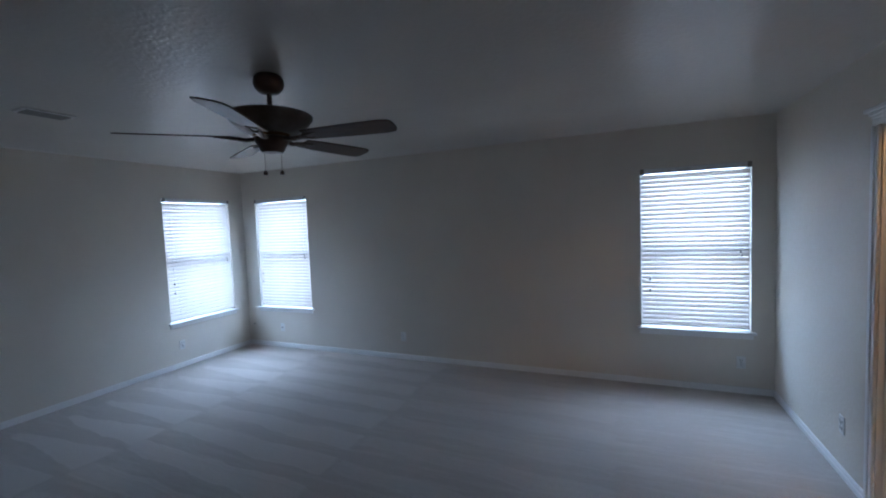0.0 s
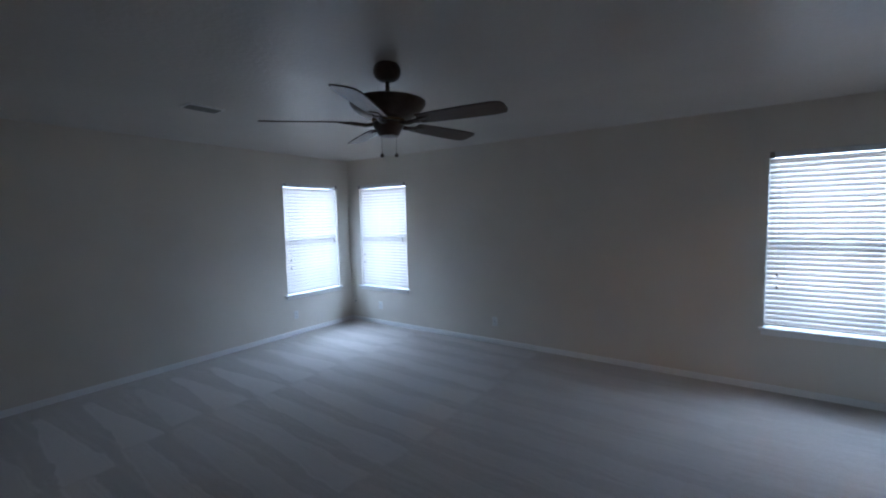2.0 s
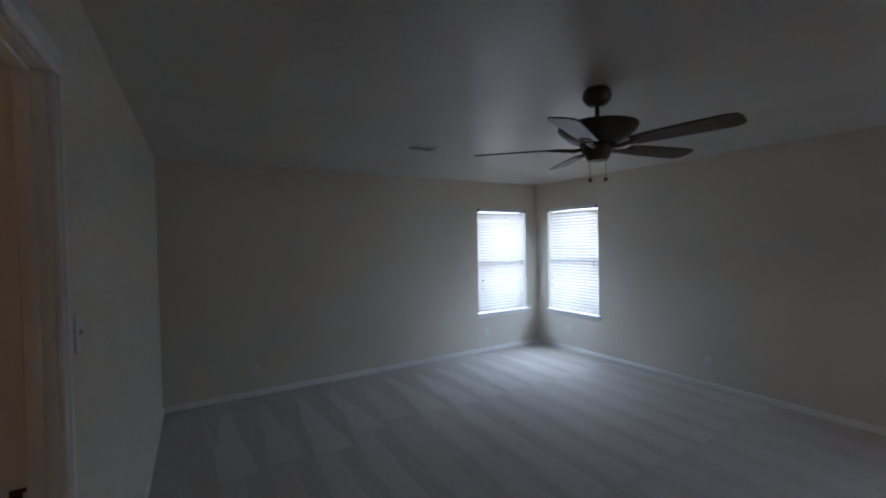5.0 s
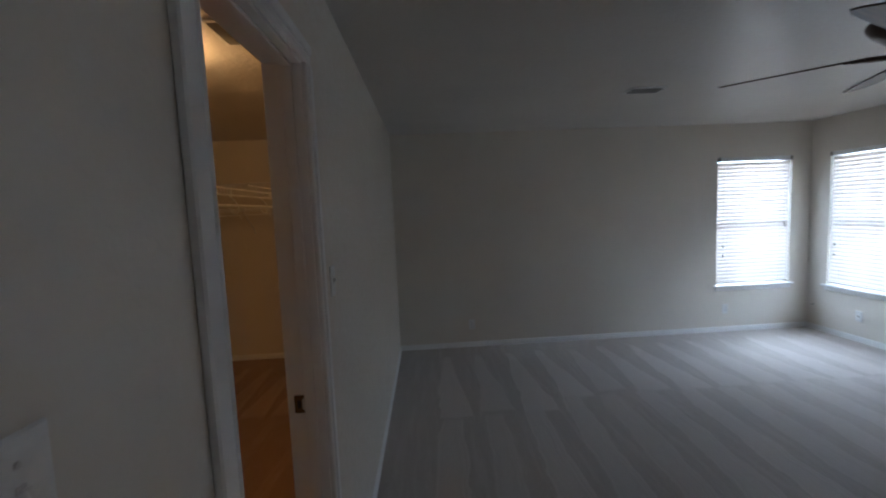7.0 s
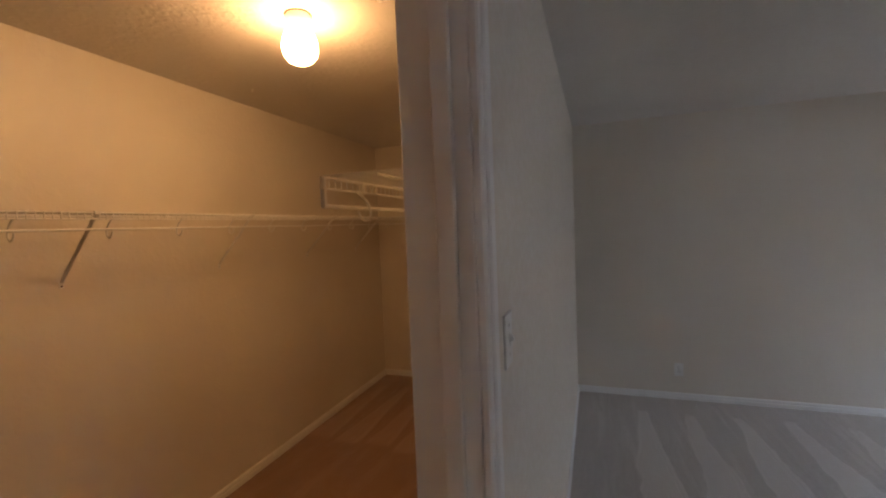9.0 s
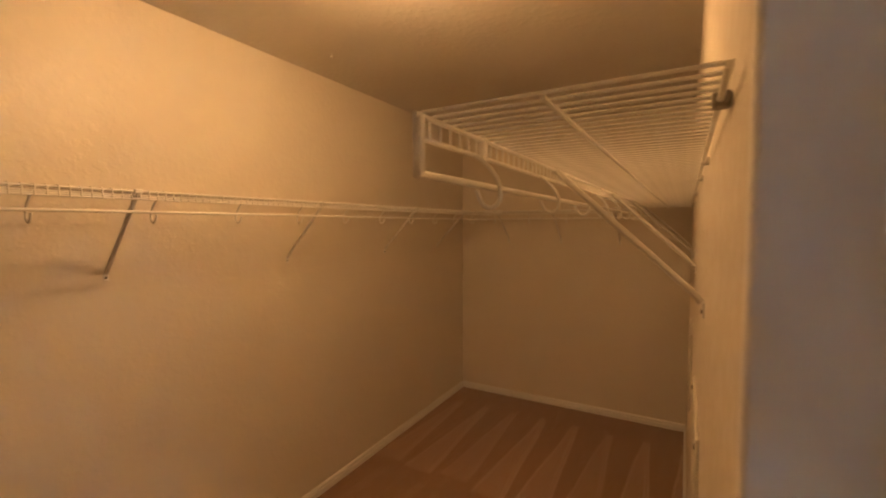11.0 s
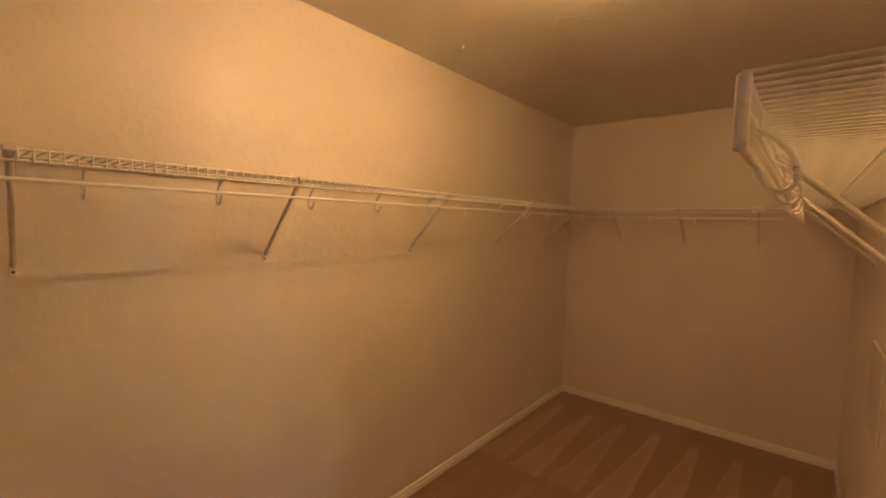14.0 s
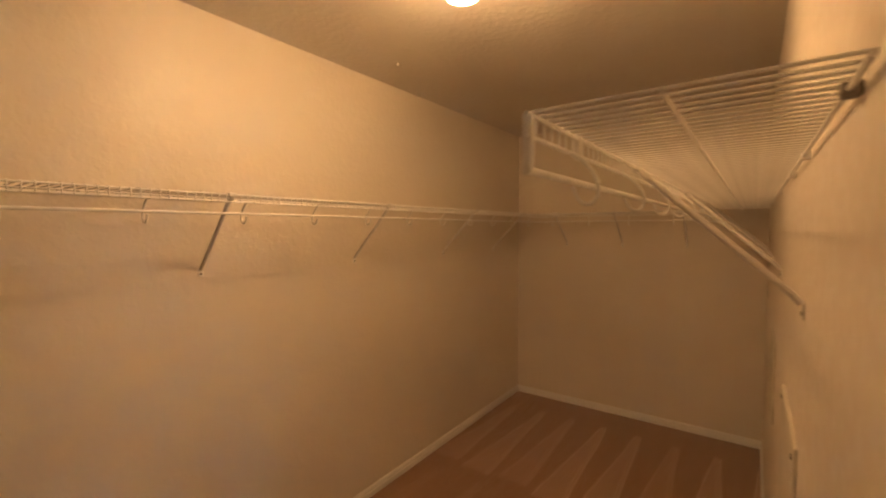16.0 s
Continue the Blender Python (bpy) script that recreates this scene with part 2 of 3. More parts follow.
def tube(bm, pts, r, n=6, flat=1.0):
    """A swept tube along a polyline, capped. flat squashes it across."""
    pts = [Vector(p) for p in pts]
    rings = []
    up = Vector((0, 0, 1))
    for i, p in enumerate(pts):
        d = (pts[min(i + 1, len(pts) - 1)] - pts[max(i - 1, 0)]).normalized()
        ref = up if abs(d.dot(up)) < 0.95 else Vector((1, 0, 0))
        a = d.cross(ref).normalized()
        b = a.cross(d).normalized()
        rings.append([bm.verts.new(p + a * (math.cos(q) * r * flat) + b * (math.sin(q) * r)) for q in [2 * math.pi * j / n for j in range(n)]])
    for s, e in zip(rings, rings[1:]):
        for j in range(n):
            bm.faces.new((s[j], s[(j + 1) % n], e[(j + 1) % n], e[j]))
    bm.faces.new(list(reversed(rings[0])))
    bm.faces.new(rings[-1])
    return bm


def rounded(pts):
    """Cuts the corners of a polyline."""
    pts = [Vector(p) for p in pts]
    out = [pts[0]]
    for a, b in zip(pts, pts[1:]):
        out += [a.lerp(b, 0.25), a.lerp(b, 0.75)]
    return out + [pts[-1]]


def lathe(bm, profile, n=32):
    """Turns (radius, height) pairs about the z axis."""
    rings = []
    for r, z in profile:
        rings.append([bm.verts.new((max(r, 0.0004) * math.cos(2 * math.pi * j / n), max(r, 0.0004) * math.sin(2 * math.pi * j / n), z)) for j in range(n)])
    for s, e in zip(rings, rings[1:]):
        for j in range(n):
            bm.faces.new((s[j], s[(j + 1) % n], e[(j + 1) % n], e[j]))
    bm.faces.new(list(reversed(rings[0])))
    bm.faces.new(rings[-1])
    return bm


def mesh_of(name, bm, material, smooth=False):
    bmesh.ops.recalc_face_normals(bm, faces=bm.faces[:])
    me = bpy.data.meshes.new(name)
    bm.to_mesh(me)
    bm.free()
    me.materials.append(material)
    if smooth:
        for f in me.polygons:
            f.use_smooth = True
        me.set_sharp_from_angle(angle=radians(40))
    return me


def part(name, bm, material, parent, label="", smooth=False, m=None):
    ob = new(name, mesh_of(name, bm, material, smooth))
    ob.parent = parent
    if m is not None:
        ob.matrix_basis = m
    return tagged(ob, label)


def again(name, mesh, parent, m):
    """One more part on a mesh that another part has."""
    ob = new(name, mesh)
    ob.parent = parent
    ob.matrix_basis = m
    return ob


def thing(name, label, category, m=None, group=""):
    ob = new(name)
    ob.empty_display_size = 0.1
    if m is not None:
        ob.matrix_basis = m
    return tagged(ob, label, category, group)


def structure(name, bm, material, label="", category="", m=None):
    ob = new(name, mesh_of(name, bm, material))
    if m is not None:
        ob.matrix_basis = m
    return tagged(ob, label, category, "", "structure")


def B():
    return bmesh.new()


# ---- the shell ----
def holed(axis, face, back, lo, hi, holes):
    """A wall slab from face to back, from lo to hi along it, with holes (from, to, bottom, top)."""
    bm = B()

    def piece(a, b, z0, z1):
        if b - a > 1e-4 and z1 - z0 > 1e-4:
            f0, f1 = min(face, back), max(face, back)
            if axis == "x":
                box(bm, f0, f1, a, b, z0, z1)
            else:
                box(bm, a, b, f0, f1, z0, z1)
    at = lo
    for a, b, z0, z1 in holes:
        piece(at, a, 0, H)
        piece(a, b, 0, z0)
        piece(a, b, z1, H)
        at = b
    piece(at, hi, 0, H)
    return bm


PAINTED = "greige painted drywall with a light orange-peel texture"
structure("wall_west", holed("x", 0, -0.15, YB - 0.01, 0.15, [(*WA, WZ0, WZ1)]), WALL, PAINTED, "wall")
structure("wall_north", holed("y", 0, 0.15, 0, XE, [(*WB, WZ0, WZ1), (*WC, WZ0, WZ1)]), WALL, PAINTED, "wall")
structure("wall_east", holed("x", XE, XE + 0.13, -5.03, 0.15, [(EY0 - 0.018, EY1 + 0.018, 0, EH + 0.018)]), WALL, PAINTED, "wall")
structure("wall_south", holed("y", 0, -ST, -0.18, XE + 0.2, [(DX0 - 0.018, DX1 + 0.018, 0, DH + 0.018)]), WALL, PAINTED, "wall", SOUTH)
structure("wall_closet_west", holed("x", KW, KW - 0.15, KS, YK + 0.01, []), WALL, PAINTED, "wall")
structure("wall_closet_south", holed("y", KS, KS - 0.15, KW - 0.15, KE + 0.15, []), WALL, PAINTED, "wall")
structure("wall_closet_east", holed("x", KE, KE + 0.15, KS, -5.12, []), WALL, PAINTED, "wall")
structure("wall_hall_east", holed("x", 7.7, 7.8, -3.3, -0.9, []), WALL, PAINTED, "wall")
structure("wall_hall_north", holed("y", -0.9, -0.8, XE + 0.13, 7.8, []), WALL, PAINTED, "wall")
structure("wall_hall_south", holed("y", -3.3, -3.4, XE + 0.13, 7.8, []), WALL, PAINTED, "wall")
structure("floor", box(B(), -0.15, XE + 0.13, -5.03, 0.15, -0.1, 0), CARPET, "beige cut-pile carpet with vacuum stroke marks", "carpet")
# closet and hall floors: carpet with the bulbs' warm cast in its colour
structure("floor_closet", box(B(), KW - 0.15, KE + 0.15, KS - 0.15, -5.03, -0.1, 0), WARM_CARPET, "beige cut-pile carpet with vacuum stroke marks", "carpet")
structure("floor_hall", box(B(), XE + 0.13, 7.8, -3.4, -0.8, -0.1, 0), WARM_CARPET, "beige carpet in the hall", "carpet")
structure("ceiling", box(B(), -0.15, XE + 0.13, -5.02, 0.15, H, H + 0.1), CEIL, "off-white ceiling with knockdown texture", "ceiling")
structure("ceiling_closet", box(B(), KW - 0.15, KE + 0.15, KS - 0.15, -5.02, H, H + 0.1), CEIL, "off-white ceiling with knockdown texture", "ceiling")
structure("ceiling_hall", box(B(), XE + 0.13, 7.8, -3.4, -0.8, H, H + 0.1), CEIL, "off-white hall ceiling", "ceiling")


def skirting(axis, face, sign, lo, hi, m=None):
    """A baseboard with an eased top, standing on the carpet against a wall."""
    prof = [(0, 0), (0.013, 0), (0.013, 0.030), (0.0085, 0.033), (0.0085, 0.037), (0.011, 0.041), (0.009, 0.049), (0.005, 0.056), (0, 0.058)]
    bm = B()
    ends = []
    for q in (lo, hi):
        ring = []
        for d, z in prof:
            ring.append(bm.verts.new((face + sign * d, q, z) if axis == "x" else (q, face + sign * d, z)))
        ends.append(ring)
    n = len(prof)
    for j in range(n):
        bm.faces.new((ends[0][j], ends[0][(j + 1) % n], ends[1][(j + 1) % n], ends[1][j]))
    bm.faces.new(ends[0])
    bm.faces.new(ends[1])
    return structure("baseboard", bm, TRIM, "white painted baseboard along the carpet", "baseboard", m)


CAS = 0.070   # casing width
REV = 0.005   # reveal
skirting("x", 0, 1, YB, 0)
skirting("y", 0, -1, 0.013, XE - 0.013)
skirting("x", XE, -1, EY1 + CAS + REV, 0)
skirting("x", XE, -1, -5.0, EY0 - CAS - REV)
skirting("y", 0, 1, 0.013, DX0 - CAS - REV, SOUTH)
skirting("y", 0, 1, DX1 + CAS + REV, XE - 0.013, SOUTH)
skirting("x", KW, 1, KS, YK)
skirting("y", KS, 1, KW + 0.013, KE)
skirting("y", -ST, -1, KW + 0.013, DX0 - 0.004, SOUTH)
skirting("y", -ST, -1, DX1 + 0.02, KE, SOUTH)


# ---- doorways ----
def casing_strip(along, across):
    """Casing from along[0] to along[1]; across is (inner edge, outer edge). Gives its three stepped bands."""
    a0, a1 = along
    i, o = across
    s = 1 if o > i else -1
    steps = [(i, i + s * 0.010, 0.017), (i + s * 0.009, i + s * 0.036, 0.014), (i + s * 0.035, o, 0.019)]
    for p, q, d in steps:
        yield a0, a1, min(p, q), max(p, q), d


def doorway(name, label, axis, faces, lo, hi, top, m=None, both=True):
    """Jambs, stops and casings round an opening. faces: the two wall faces, the first towards the bedroom."""
    th = tagged(thing(name, label, "door frame", m), kind="structure")
    f0, f1 = faces
    sgn = 1 if f0 > f1 else -1

    def put(bm, u0, u1, v0, v1, z0, z1, bev=0.004):
        v0, v1 = min(v0, v1), max(v0, v1)
        if axis == "y":
            box(bm, u0, u1, v0, v1, z0, z1, bev)
        else:
            box(bm, v0, v1, u0, u1, z0, z1, bev)
    for u0, u1 in ((lo - 0.018, lo), (hi, hi + 0.018)):
        bm = B()
        put(bm, u0, u1, f0 + sgn * 0.001, f1 - sgn * 0.001, 0, top, 0.002)
        part("jamb", bm, TRIM, th)
    bm = B()
    put(bm, lo - 0.018, hi + 0.018, f0 + sgn * 0.001, f1 - sgn * 0.001, top, top + 0.018)
    part("head_jamb", bm, TRIM, th)
    s0, s1 = f0 - sgn * 0.026, f0 - sgn * 0.060
    for u0, u1 in ((lo, lo + 0.011), (hi - 0.011, hi)):
        bm = B()
        put(bm, u0, u1, s0, s1, 0, top - 0.011, 0.003)
        part("stop", bm, TRIM, th)
    bm = B()
    put(bm, lo, hi, s0, s1, top - 0.011, top, 0.003)
    part("stop", bm, TRIM, th)
    for face, d in ((f0, sgn), (f1, -sgn))[:2 if both else 1]:
        for inner, outer in ((lo - REV, lo - REV - CAS), (hi + REV, hi + REV + CAS)):
            bm = B()
            for a0, a1, p, q, t in casing_strip((0, top + REV), (inner, outer)):
                put(bm, p, q, face, face + d * t, a0, a1)
            part("casing", bm, TRIM, th)
        bm = B()
        for a0, a1, p, q, t in casing_strip((lo - REV - CAS, hi + REV + CAS), (top + REV, top + REV + CAS)):
            put(bm, a0, a1, face, face + d * t, p, q)
        part("head_casing", bm, TRIM, th)
    return th


door_1 = doorway("door_1", "white painted wooden frame of the open closet doorway", "y", (0, -ST - 0.011), DX0, DX1, DH, SOUTH, False)
bm = B()
box(bm, DX0 + 0.0005, DX0 + 0.003, -0.096, -0.064, 0.947, 1.007, 0.0008)
strike = part("strike_plate", bm, BRASS, door_1, "dark bronze strike plate")
part("latch_hole", box(B(), DX0 + 0.001, DX0 + 0.0034, -0.086, -0.074, 0.964, 0.990), SLOT, strike)
part("strike_lip", box(B(), DX0 + 0.002, DX0 + 0.005, -0.070, -0.061, 0.958, 0.996, 0.001), STEEL, strike, "worn bright lip")
door_2 = doorway("door_2", "white painted wooden frame of the hall doorway with a capped header", "x", (XE, XE + 0.13), EY0, EY1, EH)
bm = B()
box(bm, XE - 0.040, XE, EY0 - 0.10, EY1 + 0.10, EH + REV + CAS, EH + REV + CAS + 0.022, 0.004)
box(bm, XE - 0.026, XE, EY0 - 0.085, EY1 + 0.085, EH + REV + CAS - 0.018, EH + REV + CAS, 0.004)
part("header_cap", bm, TRIM, door_2)


# ---- windows and blinds: built facing +y inward along local x, origin at the sill's middle ----
def window(name, label, m, w):
    th = tagged(thing(name, label, "window", m), kind="structure")
    h = WH
    bm = B()
    for x0, x1, z0, z1 in ((-w / 2, -w / 2 + 0.035, 0, h), (w / 2 - 0.035, w / 2, 0, h), (-w / 2 + 0.035, w / 2 - 0.035, 0, 0.022), (-w / 2 + 0.035, w / 2 - 0.035, h - 0.04, h)):
        box(bm, x0, x1, -0.135, -0.075, z0, z1, 0.003)
    part("window_frame", bm, VINYL, th)
    bm = B()
    box(bm, -w / 2 + 0.036, w / 2 - 0.036, -0.125, -0.080, h / 2 - 0.030, h / 2 + 0.030, 0.004)
    part("meeting_rail", bm, VINYL, th)
    for z0, z1, y in ((0.022, h / 2 - 0.030, -0.098), (h / 2 + 0.030, h - 0.04, -0.110)):
        bm = B()
        box(bm, -w / 2 + 0.035, w / 2 - 0.035, y - 0.002, y + 0.002, z0, z1)
        part("pane", bm, GLASS, th).visible_shadow = False
    bm = B()
    box(bm, -w / 2 - 0.035, w / 2 + 0.035, 0.0, 0.042, -0.020, 0.004, 0.006, 2)
    box(bm, -w / 2 + 0.001, w / 2 - 0.001, -0.074, 0.002, -0.016, 0.004)
    part("window_sill", bm, TRIM, th)
    bm = B()
    box(bm, -w / 2 - 0.015, w / 2 + 0.015, 0.0, 0.014, -0.062, -0.020, 0.003)
    part("apron", bm, TRIM, th)
    return th


def blind(label, m, w):
    th = thing("window_blind", label, "blind", m, "blinds at the bedroom windows")
    h = WH
    w = w - 0.012
    bm = B()
    box(bm, -w / 2, w / 2, -0.060, 0.012, h - 0.046, h - 0.001, 0.004)
    part("headrail", bm, VINYL, th)
    for sx in (-1, 1):
        bm = B()
        x = sx * (w / 2 - 0.012)
        box(bm, x - 0.016, x + 0.016, -0.062, 0.015, h - 0.049, h - 0.0005, 0.002)
        part("bracket", bm, BRACKET, th, "grey plastic end bracket")
    bm = B()
    n = 6
    rows = []
    for sgn in (1, -1):
        rows.append([])
        for i in range(n + 1):
            v = (i / n - 0.5) * 0.050
            z = 0.004 * (1 - (2 * i / n - 1) ** 2) + sgn * 0.0013
            rows[-1].append([bm.verts.new((x, v, z)) for x in (-w / 2, w / 2)])
    for r, q in ((rows[0], 1), (rows[1], -1)):
        for i in range(n):
            bm.faces.new((r[i][0], r[i][1], r[i + 1][1], r[i + 1][0]))
    for i in (0, n):
        bm.faces.new((rows[0][i][0], rows[0][i][1], rows[1][i][1], rows[1][i][0]))
    for e in (0, 1):
        for i in range(n):
            bm.faces.new((rows[0][i][e], rows[0][i + 1][e], rows[1][i + 1][e], rows[1][i][e]))
    me = mesh_of("slat", bm, SLAT, True)
    rnd = random.Random(7)
    count = 33
    top, low = h - 0.074, 0.056
    for i in range(count):
        z = top - (top - low) * i / (count - 1)
        again("slat", me, th, pose(0, -0.028, z, -SLAT_TILT + rnd.uniform(-0.8, 0.8), rnd.uniform(-0.06, 0.06), 0))
    bm = B()
    box(bm, -w / 2, w / 2, -0.052, -0.004, 0.026, 0.040, 0.003)
    part("bottom_rail", bm, SLAT, th)
    for x in (-w * 0.36, w * 0.36):
        bm = B()
        for y in (-0.050, -0.006):
            tube(bm, [(x, y, 0.035), (x, y, h - 0.05)], 0.0009, 4)
        part("ladder_cord", bm, VINYL, th)
    bm = B()
    tube(bm, [(-w / 2 + 0.075, 0.001, h - 0.05), (-w / 2 + 0.074, 0.003, h / 2 - 0.02)], 0.0011, 5)
    lift = part("lift_cord", bm, VINYL, th)
    for dz in (0.0, 0.035):
        bm = B()
        lathe(bm, [(0.002, 0.014), (0.006, 0.009), (0.009, -0.009), (0.005, -0.014)], 10)
        part("tassel", bm, BRACKET, lift, "", True, pose(-w / 2 + 0.074 - dz * 0.2, 0.003, h / 2 - 0.03 - dz))
    bm = B()
    tube(bm, [(w / 2 - 0.075, 0.001, h - 0.05), (w / 2 - 0.074, 0.003, h * 0.24)], 0.0011, 5)
    tilt = part("tilt_cord", bm, VINYL, th)
    for dz in (0.0, -0.11):
        bm = B()
        lathe(bm, [(0.002, 0.014), (0.006, 0.009), (0.009, -0.009), (0.005, -0.014)], 10)
        part("tassel", bm, BRACKET, tilt, "", True, pose(w / 2 - 0.074, 0.004, h * 0.24 - dz))
    return th


SLAT_TILT = 61
for name, m, w in (("window_1", pose(0, sum(WA) / 2, WZ0, 0, 0, -90), WA[1] - WA[0]), ("window_2", pose(sum(WB) / 2, 0, WZ0, 0, 0, 180), WB[1] - WB[0]), ("window_3", pose(sum(WC) / 2, 0, WZ0, 0, 0, 180), WC[1] - WC[0])):
    window(name, "white vinyl single-hung window with a painted sill", m, w)
    blind("white faux-wood blind, lowered and almost shut", m, w)


# ---- ceiling fan ----
def ceiling_fan(m):
    th = thing("ceiling_fan", "dark bronze ceiling fan with five walnut blades and pull chains", "ceiling fan", m)
    part("canopy", lathe(B(), [(0.062, 0.0), (0.072, -0.012), (0.078, -0.032), (0.078, -0.050), (0.070, -0.070), (0.052, -0.088), (0.026, -0.096), (0.014, -0.098)]), BRONZE, th, "", True)
    part("downrod", lathe(B(), [(0.0125, -0.088), (0.0125, -0.215)], 16), BRONZE, th, "", True)
    part("coupling", lathe(B(), [(0.018, -0.176), (0.022, -0.182), (0.022, -0.204), (0.030, -0.212)], 20), BRONZE, th, "", True)
    part("motor_housing", lathe(B(), [(0.04, -0.198), (0.160, -0.203), (0.208, -0.207), (0.216, -0.213), (0.214, -0.226), (0.198, -0.250), (0.164, -0.280), (0.120, -0.302), (0.085, -0.310)], 48), BRONZE, th, "dark bronze bowl-shaped motor housing", True)
    part("switch_housing", lathe(B(), [(0.080, -0.322), (0.088, -0.328), (0.086, -0.348), (0.072, -0.368), (0.060, -0.392), (0.052, -0.402), (0.012, -0.406)], 36), BRONZE, th, "", True)
    part("flywheel", lathe(B(), [(0.095, -0.309), (0.095, -0.323)], 32), BRASS, th, "", True)
    # blade, along +x
    bm = B()
    outline = [(0.20, -0.052), (0.30, -0.060), (0.50, -0.068), (0.64, -0.070), (0.685, -0.060), (0.70, -0.030), (0.70, 0.030), (0.685, 0.060), (0.64, 0.070), (0.50, 0.068), (0.30, 0.060), (0.20, 0.052)]
    lo = [bm.verts.new((x, y, -0.003)) for x, y in outline]
    hi = [bm.verts.new((x, y, 0.003)) for x, y in outline]
    bm.faces.new(list(reversed(lo)))
    bm.faces.new(hi)
    for j in range(len(outline)):
        bm.faces.new((lo[j], lo[(j + 1) % len(outline)], hi[(j + 1) % len(outline)], hi[j]))
    blade_mesh = mesh_of("blade", bm, BLADE)
    bm = B()
    tube(bm, [(0.085, 0, -0.010), (0.13, 0.0, -0.016), (0.17, 0, -0.010), (0.21, 0, -0.006)], 0.011, 8, 1.6)
    box(bm, 0.20, 0.275, -0.030, 0.030, -0.008, -0.0035, 0.002)
    for sy in (-0.018, 0.018):
        tube(bm, [(0.15, 0, -0.013), (0.19, sy, -0.010), (0.25, sy * 1.2, -0.006)], 0.006, 6)
    iron_mesh = mesh_of("blade_iron", bm, BRONZE)
    for k in range(5):
        b = again("blade", blade_mesh, th, pose(0, 0, -0.325, 0, 0, FAN_PHASE + 72 * k) @ pose(0, 0, 0, -12, 0, 0))
        again("blade_iron", iron_mesh, b, pose(0, 0, 0))
    for x, y in ((-0.034, -0.024), (0.034, 0.024)):
        bm = B()
        tube(bm, [(x * 0.9, y * 0.9, -0.375), (x, y, -0.392), (x, y, -0.500)], 0.0013, 5)
        ch = part("pull_chain", bm, BRASS, th)
        bm = lathe(B(), [(0.003, 0.010), (0.008, 0.006), (0.012, -0.004), (0.010, -0.012), (0.003, -0.014)], 12)
        part("fob", bm, BRONZE, ch, "", True, pose(x, y, -0.506))
    return th


FAN_PHASE = 80
ceiling_fan(pose(3.262, -2.675, H))


# ---- vents ----
def ceiling_vent(label, m, lx, ly, slats, mat):
    th = thing("ceiling_vent", label, "vent", m)
    bm = B()
    f = 0.020
    for x0, x1, y0, y1 in ((-lx / 2, lx / 2, -ly / 2, -ly / 2 + f), (-lx / 2, lx / 2, ly / 2 - f, ly / 2), (-lx / 2, -lx / 2 + f, -ly / 2 + f, ly / 2 - f), (lx / 2 - f, lx / 2, -ly / 2 + f, ly / 2 - f)):
        box(bm, x0, x1, y0, y1, -0.012, 0, 0.003)
    part("frame", bm, PLATE, th)
    part("backing", box(B(), -lx / 2 + f, lx / 2 - f, -ly / 2 + f, ly / 2 - f, -0.003, -0.001), SLOT, th)
    me = mesh_of("slat", box(B(), -0.0008, 0.0008, -ly / 2 + f, ly / 2 - f, -0.009, 0.009), mat)
    for i in range(slats):
        x = -lx / 2 + f + (lx - 2 * f) * (i + 0.5) / slats
        again("slat", me, th, pose(x, 0, -0.010, 0, 50, 0))
    return th


ceiling_vent("dark slatted air vent flush with the bedroom ceiling", pose(1.55, -2.865, H), 0.155, 0.27, 7, VENT)
ceiling_vent("slatted air vent flush with the closet ceiling", pose(2.705, -5.445, H), 0.27, 0.14, 11, VENT)


# ---- outlets and switches: local y points out of the wall ----
def outlet(m):
    th = thing("wall_outlet", "ivory duplex outlet with cover plate on painted wall", "outlet", m, "outlets")
    part("plate", box(B(), -0.035, 0.035, 0, 0.006, -0.057, 0.057, 0.003), PLATE, th)
    for z in (-0.020, 0.020):
        bm = box(B(), -0.016, 0.016, 0.005, 0.0085, z - 0.014, z + 0.014, 0.004)
        face = part("receptacle", bm, PLATE, th)
        bm = B()
        for x in (-0.007, 0.007):
            box(bm, x - 0.0012, x + 0.0012, 0.008, 0.0090, z - 0.003, z + 0.007)
        box(bm, -0.0022, 0.0022, 0.008, 0.0090, z - 0.010, z - 0.006)
        part("slots", bm, SLOT, face)
    part("screw", lathe(B(), [(0.0035, 0.0), (0.003, 0.0015)], 10), SCREW, th, "", True, pose(0, 0.0058, 0, -90))
    return th


def switch(label, m, gangs=1):
    w = 0.070 + 0.046 * (gangs - 1)
    th = thing("light_switch", label, "switch", m)
    part("plate", box(B(), -w / 2, w / 2, 0, 0.006, -0.057, 0.057, 0.003), PLATE, th)
    for g in range(gangs):
        x = (g - (gangs - 1) / 2) * 0.046
        bm = box(B(), x - 0.005, x + 0.005, 0.004, 0.008, -0.012, 0.012, 0.001)
        part("toggle_slot", bm, STEEL, th)
        bm = box(B(), -0.004, 0.004, 0.0, 0.012, -0.006, 0.006, 0.0015)
        part("toggle", bm, PLATE, th, "", False, pose(x, 0.005, 0, 25))
        for z in (-0.030, 0.030):
            part("screw", lathe(B(), [(0.0035, 0.0), (0.003, 0.0015)], 10), STEEL, th, "", True, pose(x, 0.0058, z, -90))
    return th


